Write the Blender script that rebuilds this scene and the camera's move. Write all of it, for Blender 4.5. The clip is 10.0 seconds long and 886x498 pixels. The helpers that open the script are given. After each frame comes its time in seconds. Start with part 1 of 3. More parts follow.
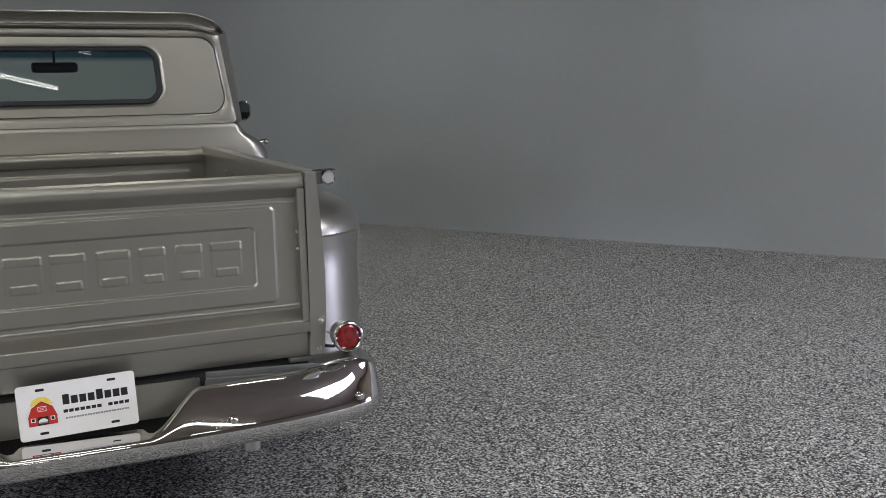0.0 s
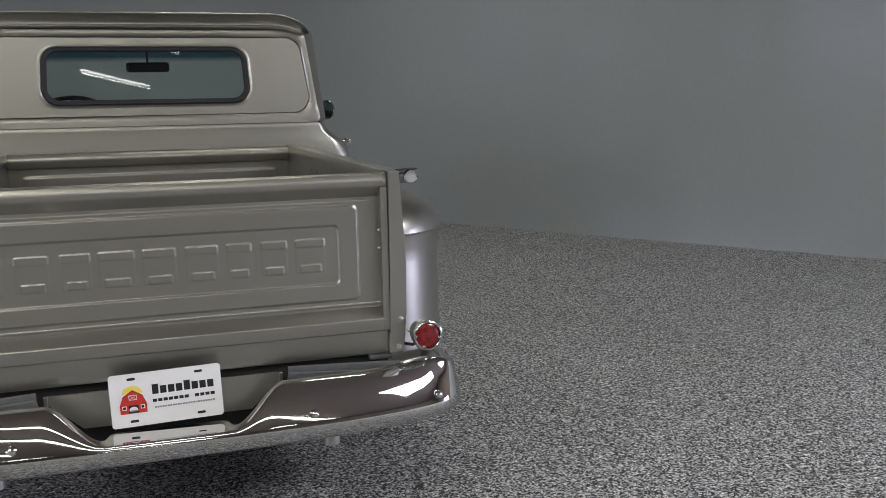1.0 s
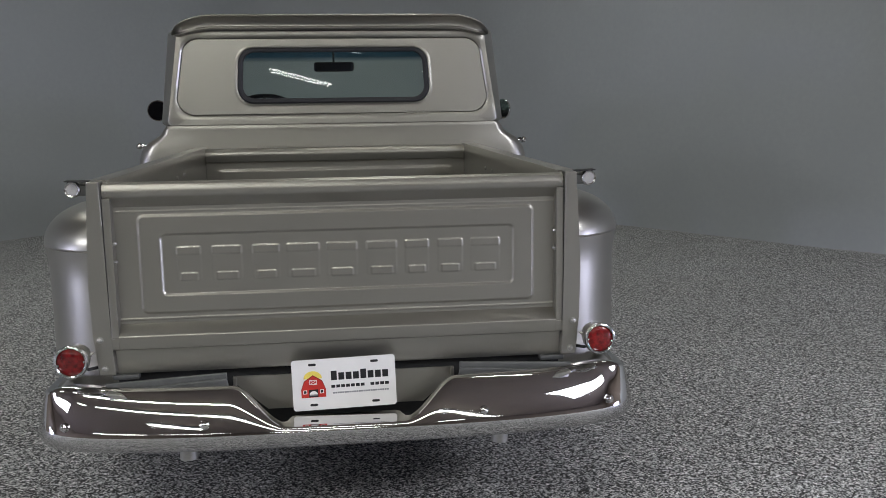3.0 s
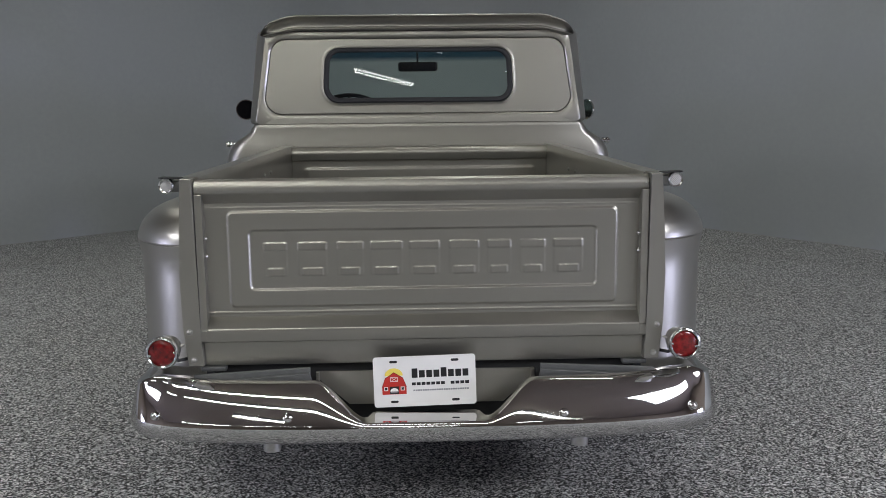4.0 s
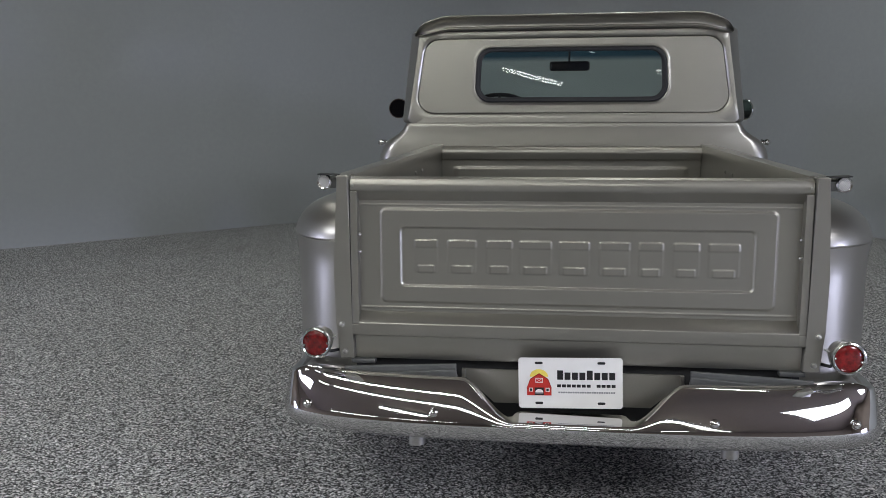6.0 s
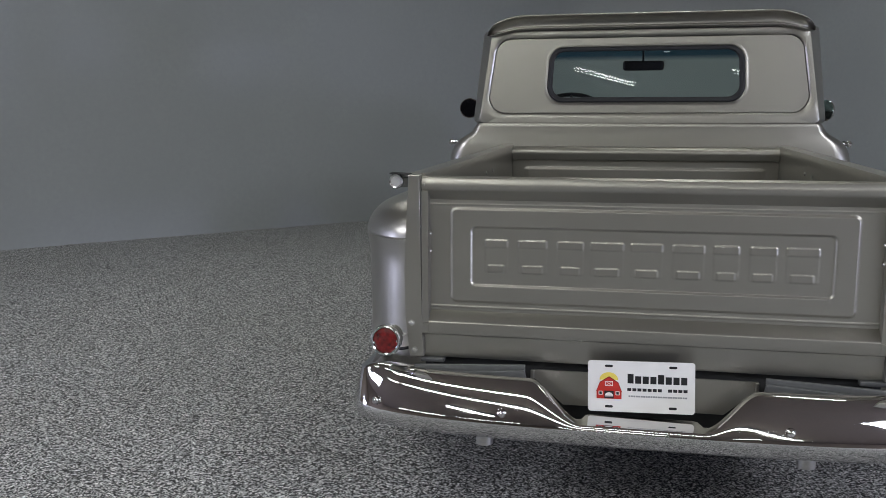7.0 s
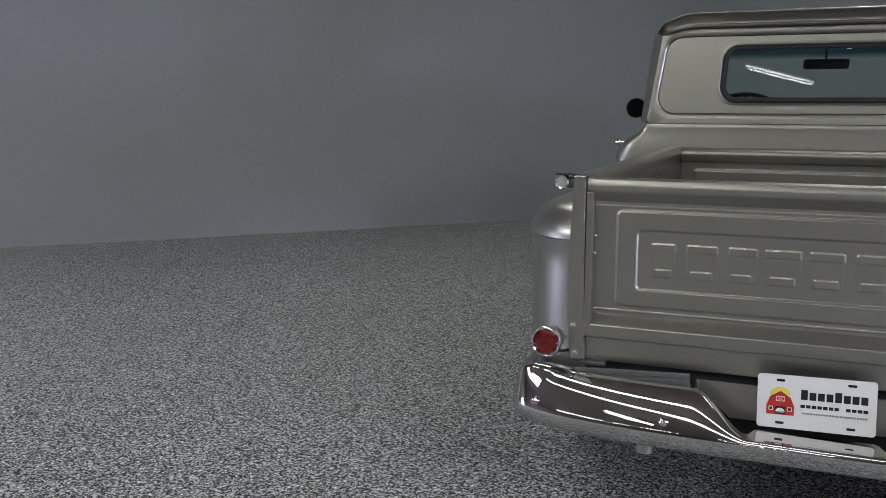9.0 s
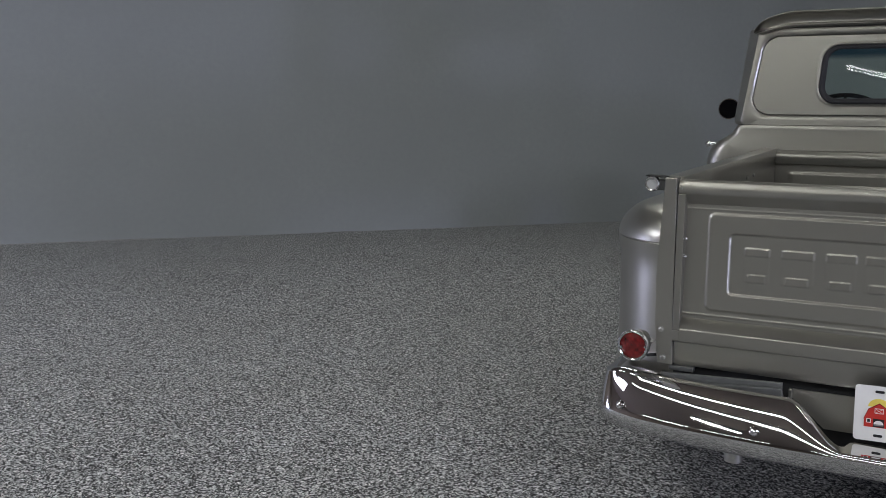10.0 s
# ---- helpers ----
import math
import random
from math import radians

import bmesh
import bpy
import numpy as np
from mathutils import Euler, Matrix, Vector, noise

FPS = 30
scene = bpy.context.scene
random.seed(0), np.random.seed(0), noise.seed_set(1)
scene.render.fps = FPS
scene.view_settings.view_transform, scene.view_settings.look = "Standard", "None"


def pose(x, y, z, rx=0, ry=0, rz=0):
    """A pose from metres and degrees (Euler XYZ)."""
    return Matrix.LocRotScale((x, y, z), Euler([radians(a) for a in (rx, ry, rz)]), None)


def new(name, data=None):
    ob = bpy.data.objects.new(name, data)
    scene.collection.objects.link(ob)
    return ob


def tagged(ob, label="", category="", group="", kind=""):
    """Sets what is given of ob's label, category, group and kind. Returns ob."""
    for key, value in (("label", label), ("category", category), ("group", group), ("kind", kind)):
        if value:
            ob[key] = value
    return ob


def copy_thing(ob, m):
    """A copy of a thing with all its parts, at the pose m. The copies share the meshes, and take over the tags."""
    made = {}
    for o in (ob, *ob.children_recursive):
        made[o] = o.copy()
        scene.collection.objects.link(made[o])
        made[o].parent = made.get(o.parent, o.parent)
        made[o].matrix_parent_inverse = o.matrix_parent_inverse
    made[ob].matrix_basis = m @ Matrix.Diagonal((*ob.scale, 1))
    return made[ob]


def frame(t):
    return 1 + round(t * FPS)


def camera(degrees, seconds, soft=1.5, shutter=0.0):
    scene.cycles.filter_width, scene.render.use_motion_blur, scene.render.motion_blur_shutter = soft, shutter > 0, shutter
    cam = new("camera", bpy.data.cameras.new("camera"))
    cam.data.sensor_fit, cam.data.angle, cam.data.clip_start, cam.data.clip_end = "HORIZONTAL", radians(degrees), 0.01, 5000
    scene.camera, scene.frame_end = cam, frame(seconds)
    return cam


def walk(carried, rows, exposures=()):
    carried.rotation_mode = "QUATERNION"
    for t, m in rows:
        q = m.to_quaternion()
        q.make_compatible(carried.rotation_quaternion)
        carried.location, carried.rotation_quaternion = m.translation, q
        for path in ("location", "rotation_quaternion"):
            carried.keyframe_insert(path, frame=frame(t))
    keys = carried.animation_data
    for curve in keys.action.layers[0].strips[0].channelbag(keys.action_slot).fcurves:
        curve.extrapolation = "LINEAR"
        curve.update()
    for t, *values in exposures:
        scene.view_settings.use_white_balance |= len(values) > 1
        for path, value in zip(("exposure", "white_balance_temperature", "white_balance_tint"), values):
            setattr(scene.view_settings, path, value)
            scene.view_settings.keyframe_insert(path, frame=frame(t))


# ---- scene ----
# ---- camera ----
cam = camera(52.76, 10.0, soft=0.65)
ROWS = [
    (0.0, 0.0260, -2.4947, 1.2724, -22.570, -9.358, 1.333),
    (0.5, 0.0209, -2.4928, 1.2737, -20.176, -9.326, 1.234),
    (1.0, 0.0147, -2.4909, 1.2750, -17.586, -9.293, 1.134),
    (1.5, 0.0088, -2.4885, 1.2760, -14.846, -9.285, 1.025),
    (2.0, 0.0040, -2.4887, 1.2772, -12.012, -9.262, 0.930),
    (2.5, -0.0020, -2.4915, 1.2784, -9.353, -9.232, 0.858),
    (4.0, -0.0190, -2.4916, 1.2785, -1.675, -9.143, 0.597),
    (4.5, -0.0261, -2.4920, 1.2791, 0.762, -9.139, 0.506),
    (5.0, -0.0304, -2.4926, 1.2799, 3.032, -9.144, 0.443),
    (5.5, -0.0343, -2.4938, 1.2806, 5.378, -9.134, 0.374),
    (7.0, -0.0450, -2.4971, 1.2818, 11.959, -9.137, 0.167),
    (7.5, -0.0515, -2.4977, 1.2827, 14.486, -9.151, 0.089),
    (8.0, -0.0563, -2.4983, 1.2832, 17.031, -9.194, 0.030),
    (8.5, -0.0607, -2.4996, 1.2841, 19.537, -9.204, -0.024),
    (9.0, -0.0642, -2.5025, 1.2849, 22.101, -9.205, -0.099),
    (9.5, -0.0686, -2.5067, 1.2855, 24.781, -9.226, -0.189),
    (10.0, -0.0731, -2.5127, 1.2861, 27.457, -9.242, -0.296),
]


def eye_pose(x, y, z, yaw, pitch, roll):
    return pose(x, y, z, 90 + pitch, 0, yaw) @ pose(0, 0, 0, 0, 0, -roll)


# the film camera sets its own exposure and white balance as it turns
walk(cam, [(t, eye_pose(*row)) for t, *row in ROWS], exposures=[(0.0, -0.04, 6890, 5), (2.5, -0.01, 6780, 5), (5.0, 0.0, 6650, 5), (7.2, -0.07, 6590, 4.5), (8.5, -0.20, 6575, 4.5), (10.0, -0.33, 6560, 5)])

# ---- the hall: two grey walls that meet ahead of the truck, and the dim rest of it behind the camera ----
HALL = Matrix.Translation((0.807, 9.24, 0.0)) @ pose(0, 0, 0, 0, 0, -54.25)
LONG, WIDE, TALL = 22.0, 22.0, 4.6
# local x runs along each wall from their common corner
NORTH = Matrix.Translation((0.34, 10.30, 0.0)) @ pose(0, 0, 0, 0, 0, -55.5)
WEST = Matrix.Translation((0.34, 10.30, 0.0)) @ pose(0, 0, 0, 0, 0, 224.6)


# ---- light ----
world = bpy.data.worlds.new("world")
world.use_nodes = True
world.node_tree.nodes["Background"].inputs[0].default_value = (0.5, 0.55, 0.6, 1)
world.node_tree.nodes["Background"].inputs[1].default_value = 0.02
scene.world = world

TUBE_COLOUR = (0.975, 0.985, 0.99)
# rows of fixtures under the ceiling: their line, their watts and their places along it
ROWS_OVERHEAD = [
    (-9.35, 20.0, (6.9, 8.97)),
    (-9.35, 3.0, (11.04, 13.11, 15.18, 17.25)),
    (-11.45, 5.0, (8.24, 10.3, 12.36, 14.42, 18.75)),
    (-13.76, 16.0, (11.8, 16.62)),
    (-18.6, 20.0, (10.5, 12.6, 15.5, 17.6)),
    (-4.85, 3.0, (5.4, 7.5)),
    (-2.8, 24.0, (3.0,)),
    # extra fixture, added only to brighten the wall and floor on the right
    (-2.0, 2.0, (5.0,)),
    (-6.6, 20.0, (3.4,)),
]
TUBES = [(x, y, watts) for y, watts, xs in ROWS_OVERHEAD for x in xs]
# place, turn, size and power of the two large panels
PANELS = [((14.7, -4.4), 22.0, (2.8, 2.7), 490.0), ((5.6, -15.4), 80.0, (3.6, 1.5), 390.0)]
PANEL_COLOUR = (0.83, 0.84, 1.0)
SIDE_POWER, SIDE_COLOUR = (640.0, 640.0), (0.63, 0.65, 1.0)


def area_lamp(name, m, sx, sy, watts, colour):
    data = bpy.data.lights.new(name, "AREA")
    data.shape, data.size, data.size_y, data.energy, data.color = "RECTANGLE", sx, sy, watts, colour
    ob = new(name, data)
    ob.matrix_world = m
    return ob


for x, y, watts in TUBES:
    area_lamp("tube_light", HALL @ pose(x, y, TALL - 0.29), 2.02, 0.07, watts, TUBE_COLOUR)
for at, turn, size, watts in PANELS:
    area_lamp("panel_light", HALL @ pose(*at, TALL - 0.07, 0, 0, turn), *size, watts, PANEL_COLOUR)
# bluish lamps added low in either wall, out of view, to brighten the fenders
area_lamp("added_side_light", NORTH @ pose(16.8, -0.02, 0.6, -90, 0, 0), 2.2, 1.1, SIDE_POWER[0], SIDE_COLOUR)
area_lamp("added_side_light", WEST @ pose(18.6, 0.02, 0.6, 90, 0, 0), 2.2, 1.1, SIDE_POWER[1], SIDE_COLOUR)


# ---- materials ----
def material(name):
    m = bpy.data.materials.new(name)
    m.use_nodes = True
    t = m.node_tree
    return m, t, t.nodes["Principled BSDF"]


def node(t, kind, **inputs):
    n = t.nodes.new(kind)
    for k, v in inputs.items():
        n.inputs[k].default_value = v
    return n


def ramp(t, src, stops):
    r = t.nodes.new("ShaderNodeValToRGB")
    e = r.color_ramp.elements
    while len(e) < len(stops):
        e.new(0.5)
    for el, (p, c) in zip(e, stops):
        el.position = p
        el.color = (*c, 1) if len(c) == 3 else c
    t.links.new(src, r.inputs[0])
    return r.outputs[0]


def place(t):
    g = t.nodes.new("ShaderNodeNewGeometry")
    return g.outputs["Position"]


def noise_tex(t, scale, detail=3.0, rough=0.55):
    n = node(t, "ShaderNodeTexNoise", Scale=scale, Detail=detail, Roughness=rough)
    t.links.new(place(t), n.inputs["Vector"])
    return n


def bump(t, bsdf, src, strength, dist):
    b = node(t, "ShaderNodeBump", Strength=strength, Distance=dist)
    t.links.new(src, b.inputs["Height"])
    t.links.new(b.outputs[0], bsdf.inputs["Normal"])


def simple(name, colour, rough=0.5, metal=0.0, grain=60.0, vary=0.12, relief=0.0, **more):
    """A colour with grain at two scales and some change of gloss."""
    m, t, b = material(name)
    a = noise_tex(t, grain)
    c = noise_tex(t, grain / 14, 2.0)
    mixv = node(t, "ShaderNodeMath")
    mixv.operation = "MULTIPLY"
    t.links.new(a.outputs[0], mixv.inputs[0])
    t.links.new(c.outputs[0], mixv.inputs[1])
    lo, hi = [tuple(min(1, max(0, q * f)) for q in colour) for f in (1 - vary, 1 + vary)]
    t.links.new(ramp(t, mixv.outputs[0], [(0.1, lo), (0.45, hi)]), b.inputs["Base Color"])
    t.links.new(ramp(t, c.outputs[0], [(0.3, (rough * 0.9,) * 3), (0.7, (min(1, rough * 1.1),) * 3)]), b.inputs["Roughness"])
    b.inputs["Metallic"].default_value = metal
    if relief:
        bump(t, b, a.outputs[0], 0.5, relief)
    for k, v in more.items():
        b.inputs[k.replace("_", " ")].default_value = v
    return m


def paint_material():
    m, t, b = material("satin_silver_paint")
    fine = noise_tex(t, 900, 1.0)
    wide = noise_tex(t, 1.7, 2.0)
    t.links.new(ramp(t, fine.outputs[0], [(0.3, (0.341, 0.330, 0.294)), (0.7, (0.376, 0.363, 0.323))]), b.inputs["Base Color"])
    t.links.new(ramp(t, wide.outputs[0], [(0.35, (0.335,) * 3), (0.65, (0.365,) * 3)]), b.inputs["Roughness"])
    b.inputs["Metallic"].default_value = 0.93
    b.inputs["Coat Weight"].default_value = 0.3
    b.inputs["Coat Roughness"].default_value = 0.2
    bump(t, b, fine.outputs[0], 0.03, 0.0004)
    return m


def chrome_material():
    m, t, b = material("chrome")
    wide = noise_tex(t, 9, 2.0)
    b.inputs["Base Color"].default_value = (0.62, 0.61, 0.6, 1)
    b.inputs["Metallic"].default_value = 1
    t.links.new(ramp(t, wide.outputs[0], [(0.3, (0.02,) * 3), (0.8, (0.06,) * 3)]), b.inputs["Roughness"])
    return m


def floor_material():
    m, t, b = material("flake_floor")
    chips = node(t, "ShaderNodeTexVoronoi", Scale=172.0)
    t.links.new(place(t), chips.inputs["Vector"])
    sep = t.nodes.new("ShaderNodeSeparateColor")
    t.links.new(chips.outputs["Color"], sep.inputs[0])
    col = ramp(t, sep.outputs[0], [(0.0, (0.018, 0.018, 0.018)), (0.36, (0.050, 0.050, 0.050)), (0.50, (0.26, 0.26, 0.26)), (0.70, (0.57, 0.57, 0.57)), (1.0, (0.92, 0.92, 0.91))])
    wide = noise_tex(t, 1.1, 4.0)
    tone = ramp(t, wide.outputs[0], [(0.3, (1.09, 1.08, 1.05)), (0.7, (1.19, 1.19, 1.18))])
    clump = noise_tex(t, 62, 2.0)
    patch = ramp(t, clump.outputs[0], [(0.37, (0.47, 0.475, 0.475)), (0.63, (0.99, 1.00, 1.00))])
    both_tones = t.nodes.new("ShaderNodeMix")
    both_tones.data_type, both_tones.blend_type = "RGBA", "MULTIPLY"
    both_tones.inputs[0].default_value = 1.0
    t.links.new(tone, both_tones.inputs[6])
    t.links.new(patch, both_tones.inputs[7])
    mul = t.nodes.new("ShaderNodeMix")
    mul.data_type, mul.blend_type = "RGBA", "MULTIPLY"
    mul.inputs[0].default_value = 1.0
    t.links.new(col, mul.inputs[6])
    t.links.new(both_tones.outputs[2], mul.inputs[7])
    t.links.new(mul.outputs[2], b.inputs["Base Color"])
    t.links.new(ramp(t, sep.outputs[1], [(0.0, (0.55,) * 3), (1.0, (0.8,) * 3)]), b.inputs["Roughness"])
    b.inputs["Specular IOR Level"].default_value = 0.3
    bump(t, b, sep.outputs[2], 0.35, 0.0012)
    return m


def glass_material(name, tint, ior=1.5):
    m = bpy.data.materials.new(name)
    m.use_nodes = True
    t = m.node_tree
    t.nodes.remove(t.nodes["Principled BSDF"])
    clear = node(t, "ShaderNodeBsdfTransparent", Color=(*tint, 1))
    shine = node(t, "ShaderNodeBsdfGlossy", Roughness=0.0)
    fres = node(t, "ShaderNodeFresnel", IOR=ior)
    mix = t.nodes.new("ShaderNodeMixShader")
    t.links.new(fres.outputs[0], mix.inputs[0])
    t.links.new(clear.outputs[0], mix.inputs[1])
    t.links.new(shine.outputs[0], mix.inputs[2])
    t.links.new(mix.outputs[0], t.nodes["Material Output"].inputs[0])
    return m


def glow_material(name, colour, strength):
    m = bpy.data.materials.new(name)
    m.use_nodes = True
    t = m.node_tree
    t.nodes.remove(t.nodes["Principled BSDF"])
    e = node(t, "ShaderNodeEmission", Color=(*colour, 1), Strength=strength)
    t.links.new(e.outputs[0], t.nodes["Material Output"].inputs[0])
    return m


def lens_material(name, colour, scale):
    """Pressed lamp glass: a diamond pattern in relief under a clear coat."""
    m, t, b = material(name)
    co = t.nodes.new("ShaderNodeTexCoord")
    maps = []
    for turn in (45, -45):
        w = node(t, "ShaderNodeTexWave", Scale=scale, Distortion=0.0)
        mp = node(t, "ShaderNodeMapping", Rotation=(0, radians(turn), 0))
        t.links.new(co.outputs["Object"], mp.inputs[0])
        t.links.new(mp.outputs[0], w.inputs[0])
        maps.append(w.outputs[1])
    mx = node(t, "ShaderNodeMath")
    mx.operation = "MAXIMUM"
    t.links.new(maps[0], mx.inputs[0])
    t.links.new(maps[1], mx.inputs[1])
    dark = tuple(q * 0.45 for q in colour)
    t.links.new(ramp(t, mx.outputs[0], [(0.55, dark), (0.95, colour)]), b.inputs["Base Color"])
    b.inputs["Roughness"].default_value = 0.25
    b.inputs["Coat Weight"].default_value = 0.4
    b.inputs["Coat Roughness"].default_value = 0.04
    bump(t, b, mx.outputs[0], 0.6, 0.002)
    return m


PAINT = paint_material()
CHROME = chrome_material()
TRIMCHROME = simple("worn_chrome_trim", (0.60, 0.60, 0.59), 0.17, 1.0, 50, 0.06)
FLOOR = floor_material()
WALL = simple("grey_wall_paint", (0.314, 0.331, 0.336), 0.62, 0, 22, 0.035, 0.0006)
BACKWALL = simple("brown_back_wall", (0.122, 0.098, 0.076), 0.7, 0, 14, 0.1)
CEILING = simple("dark_ceiling", (0.150, 0.124, 0.101), 0.8, 0, 10, 0.1)
CAULK = simple("pale_caulk", (0.3, 0.3, 0.29), 0.7, 0, 40, 0.35, 0.002)
RUBBER = simple("black_rubber", (0.017, 0.017, 0.018), 0.68, 0, 90, 0.2)
BLACK = simple("black_underbody", (0.012, 0.012, 0.012), 0.75, 0, 30, 0.3)
DARKGREY = simple("dark_grey_metal", (0.150, 0.153, 0.148), 0.45, 0.5, 40, 0.12)
STEEL = simple("brushed_steel", (0.45, 0.44, 0.41), 0.35, 0.9, 120, 0.12)
INTERIOR = simple("dark_vinyl", (0.035, 0.034, 0.033), 0.6, 0, 80, 0.2)
PLATE = simple("white_plate", (0.78, 0.765, 0.735), 0.3, 0, 30, 0.02)
INK = simple("black_ink", (0.012, 0.012, 0.013), 0.4, 0, 60, 0.1)
GREYINK = simple("grey_ink", (0.25, 0.25, 0.26), 0.4, 0, 60, 0.1)
REDINK = simple("red_ink", (0.5, 0.028, 0.02), 0.4, 0, 60, 0.1)
DARKRED = simple("dark_red_ink", (0.22, 0.012, 0.010), 0.4, 0, 60, 0.1)
YELLOWINK = simple("yellow_ink", (0.78, 0.62, 0.12), 0.4, 0, 60, 0.1)
REDLENS = simple("red_lens", (0.15, 0.003, 0.004), 0.22, 0, 75, 0.75, 0.0015, Coat_Weight=0.5)
CLEARLENS = lens_material("clear_lens", (0.55, 0.54, 0.52), 75.0)
GLASS = glass_material("tinted_glass", (0.88, 0.95, 0.93))
BLUEGLASS = glass_material("blue_sunstrip_glass", (0.2, 0.34, 0.42))


def fade_strip(m):
    """The shade band fades out downwards."""
    t = m.node_tree
    sep = t.nodes.new("ShaderNodeSeparateXYZ")
    t.links.new(place(t), sep.inputs[0])
    span = node(t, "ShaderNodeMapRange")
    for k, v in ((1, 1.550), (2, 1.582)):
        span.inputs[k].default_value = v
    t.links.new(sep.outputs[2], span.inputs[0])
    tint = ramp(t, span.outputs[0], [(0.0, (0.88, 0.95, 0.93)), (1.0, (0.11, 0.23, 0.33))])
    t.links.new(tint, t.nodes["Transparent BSDF"].inputs[0])


fade_strip(BLUEGLASS)
MIRROR = simple("dark_mirror", (0.006, 0.006, 0.007), 0.12, 0.0, 40, 0.05, Specular_IOR_Level=0.08)
MIRRORGLASS = simple("mirror_glass", (0.30, 0.29, 0.28), 0.06, 1.0, 40, 0.05)
TUBEGLOW = glow_material("tube_glow", (0.975, 0.985, 0.99), 19.0)
PANELGLOW = glow_material("panel_glow", (0.90, 0.91, 1.0), 9.0)
# glow for the added panels low in the side walls
SIDEGLOW = glow_material("side_glow", (0.78, 0.81, 1.0), 3.0)
WHITE = simple("white_enamel", (0.7, 0.7, 0.69), 0.4, 0, 30, 0.05)


# ---- mesh helpers ----
def ob_from(bm, name, mat, parent=None, label="", smooth=True, angle=35):
    me = bpy.data.meshes.new(name)
    bmesh.ops.recalc_face_normals(bm, faces=bm.faces)
    if smooth:
        lim = math.radians(angle)
        for f in bm.faces:
            f.smooth = True
        for e in bm.edges:
            if len(e.link_faces) == 2:
                turn = e.calc_face_angle(0)
                big, small = sorted((f.calc_area() for f in e.link_faces), reverse=True)
                e.smooth = not (turn > lim or (turn > 0.2 and big > 12 * small and len(bm.faces) < 400))
    bm.to_mesh(me)
    bm.free()
    me.materials.append(mat)
    ob = new(name, me)
    if parent:
        ob.parent = parent
    if label:
        ob["label"] = label
    return ob


def part(name, bm, mat, parent, label="", **kw):
    return ob_from(bm, name, mat, parent, label, **kw)


def box(x0, x1, y0, y1, z0, z1, bev=0.0, seg=2, m=None):
    bm = bmesh.new()
    bmesh.ops.create_cube(bm, size=1)
    bmesh.ops.transform(bm, verts=bm.verts, matrix=Matrix.Translation(((x0 + x1) / 2, (y0 + y1) / 2, (z0 + z1) / 2)) @ Matrix.Diagonal((abs(x1 - x0), abs(y1 - y0), abs(z1 - z0), 1)))
    if bev:
        bmesh.ops.bevel(bm, geom=bm.edges[:], offset=bev, segments=seg, affect="EDGES", profile=0.5)
    if m:
        bmesh.ops.transform(bm, verts=bm.verts, matrix=m)
    return bm


def merge(*bms):
    out = bms[0]
    for b in bms[1:]:
        me = bpy.data.meshes.new("tmp")
        b.to_mesh(me)
        out.from_mesh(me)
        b.free()
        bpy.data.meshes.remove(me)
    return out


def loft(rings, closed=True, cap0=False, cap1=False):
    bm = bmesh.new()
    vs = [[bm.verts.new(p) for p in r] for r in rings]
    n = len(rings[0])
    for a, b in zip(vs, vs[1:]):
        for i in range(n if closed else n - 1):
            j = (i + 1) % n
            bm.faces.new((a[i], a[j], b[j], b[i]))
    if cap0:
        bm.faces.new(vs[0])
    if cap1:
        bm.faces.new(vs[-1])
    return bm


def prism(poly, axis, a, b, bev=0.0, seg=2):
    """A polygon of two coordinates pushed along an axis from a to b."""
    def pt(p, q):
        return {"x": (q, p[0], p[1]), "y": (p[0], q, p[1]), "z": (p[0], p[1], q)}[axis]
    bm = loft([[pt(p, a) for p in poly], [pt(p, b) for p in poly]], True, True, True)
    if bev:
        bmesh.ops.bevel(bm, geom=bm.edges[:], offset=bev, segments=seg, affect="EDGES", profile=0.5)
    return bm


def tube(path, r, n=12, caps=True):
    pts = [Vector(p) for p in path]
    rings = []
    for i, p in enumerate(pts):
        d = (pts[min(i + 1, len(pts) - 1)] - pts[max(i - 1, 0)]).normalized()
        q = d.to_track_quat("Z", "Y")
        rr = r[i] if isinstance(r, (list, tuple)) else r
        rings.append([p + q @ Vector((math.cos(a) * rr, math.sin(a) * rr, 0)) for a in (2 * math.pi * k / n for k in range(n))])
    return loft(rings, True, caps, caps)


def lathe(profile, m, n=32, caps=True):
    """Radius and height pairs turned about local z, then posed."""
    rings = [[m @ Vector((r * math.cos(2 * math.pi * k / n), r * math.sin(2 * math.pi * k / n), h)) for k in range(n)] for r, h in profile]
    return loft(rings, True, caps, caps)


def rounded(zb, zt, wb, wt, r, cx=0.0, arc=8, side=10):
    """Points of a rounded trapezoid: half widths wb below and wt above, in x and z."""
    corners = [((cx + wb - r, zb + r), -90), ((cx + wt - r, zt - r), 0), ((cx - wt + r, zt - r), 90), ((cx - wb + r, zb + r), 180)]
    pts = []
    for (px, pz), a0 in corners:
        for k in range(arc + 1):
            a = radians(a0 + 90 * k / arc)
            pts.append((px + r * math.cos(a), pz + r * math.sin(a)))
    out = []
    m = arc + 1
    for c in range(4):
        block = pts[c * m:(c + 1) * m]
        out += block
        a, b = block[-1], pts[((c + 1) % 4) * m]
        out += [(a[0] + (b[0] - a[0]) * k / side, a[1] + (b[1] - a[1]) * k / side) for k in range(1, side)]
    return out


def sstep(a, b, x):
    t = min(1.0, max(0.0, (x - a) / (b - a)))
    return t * t * (3 - 2 * t)


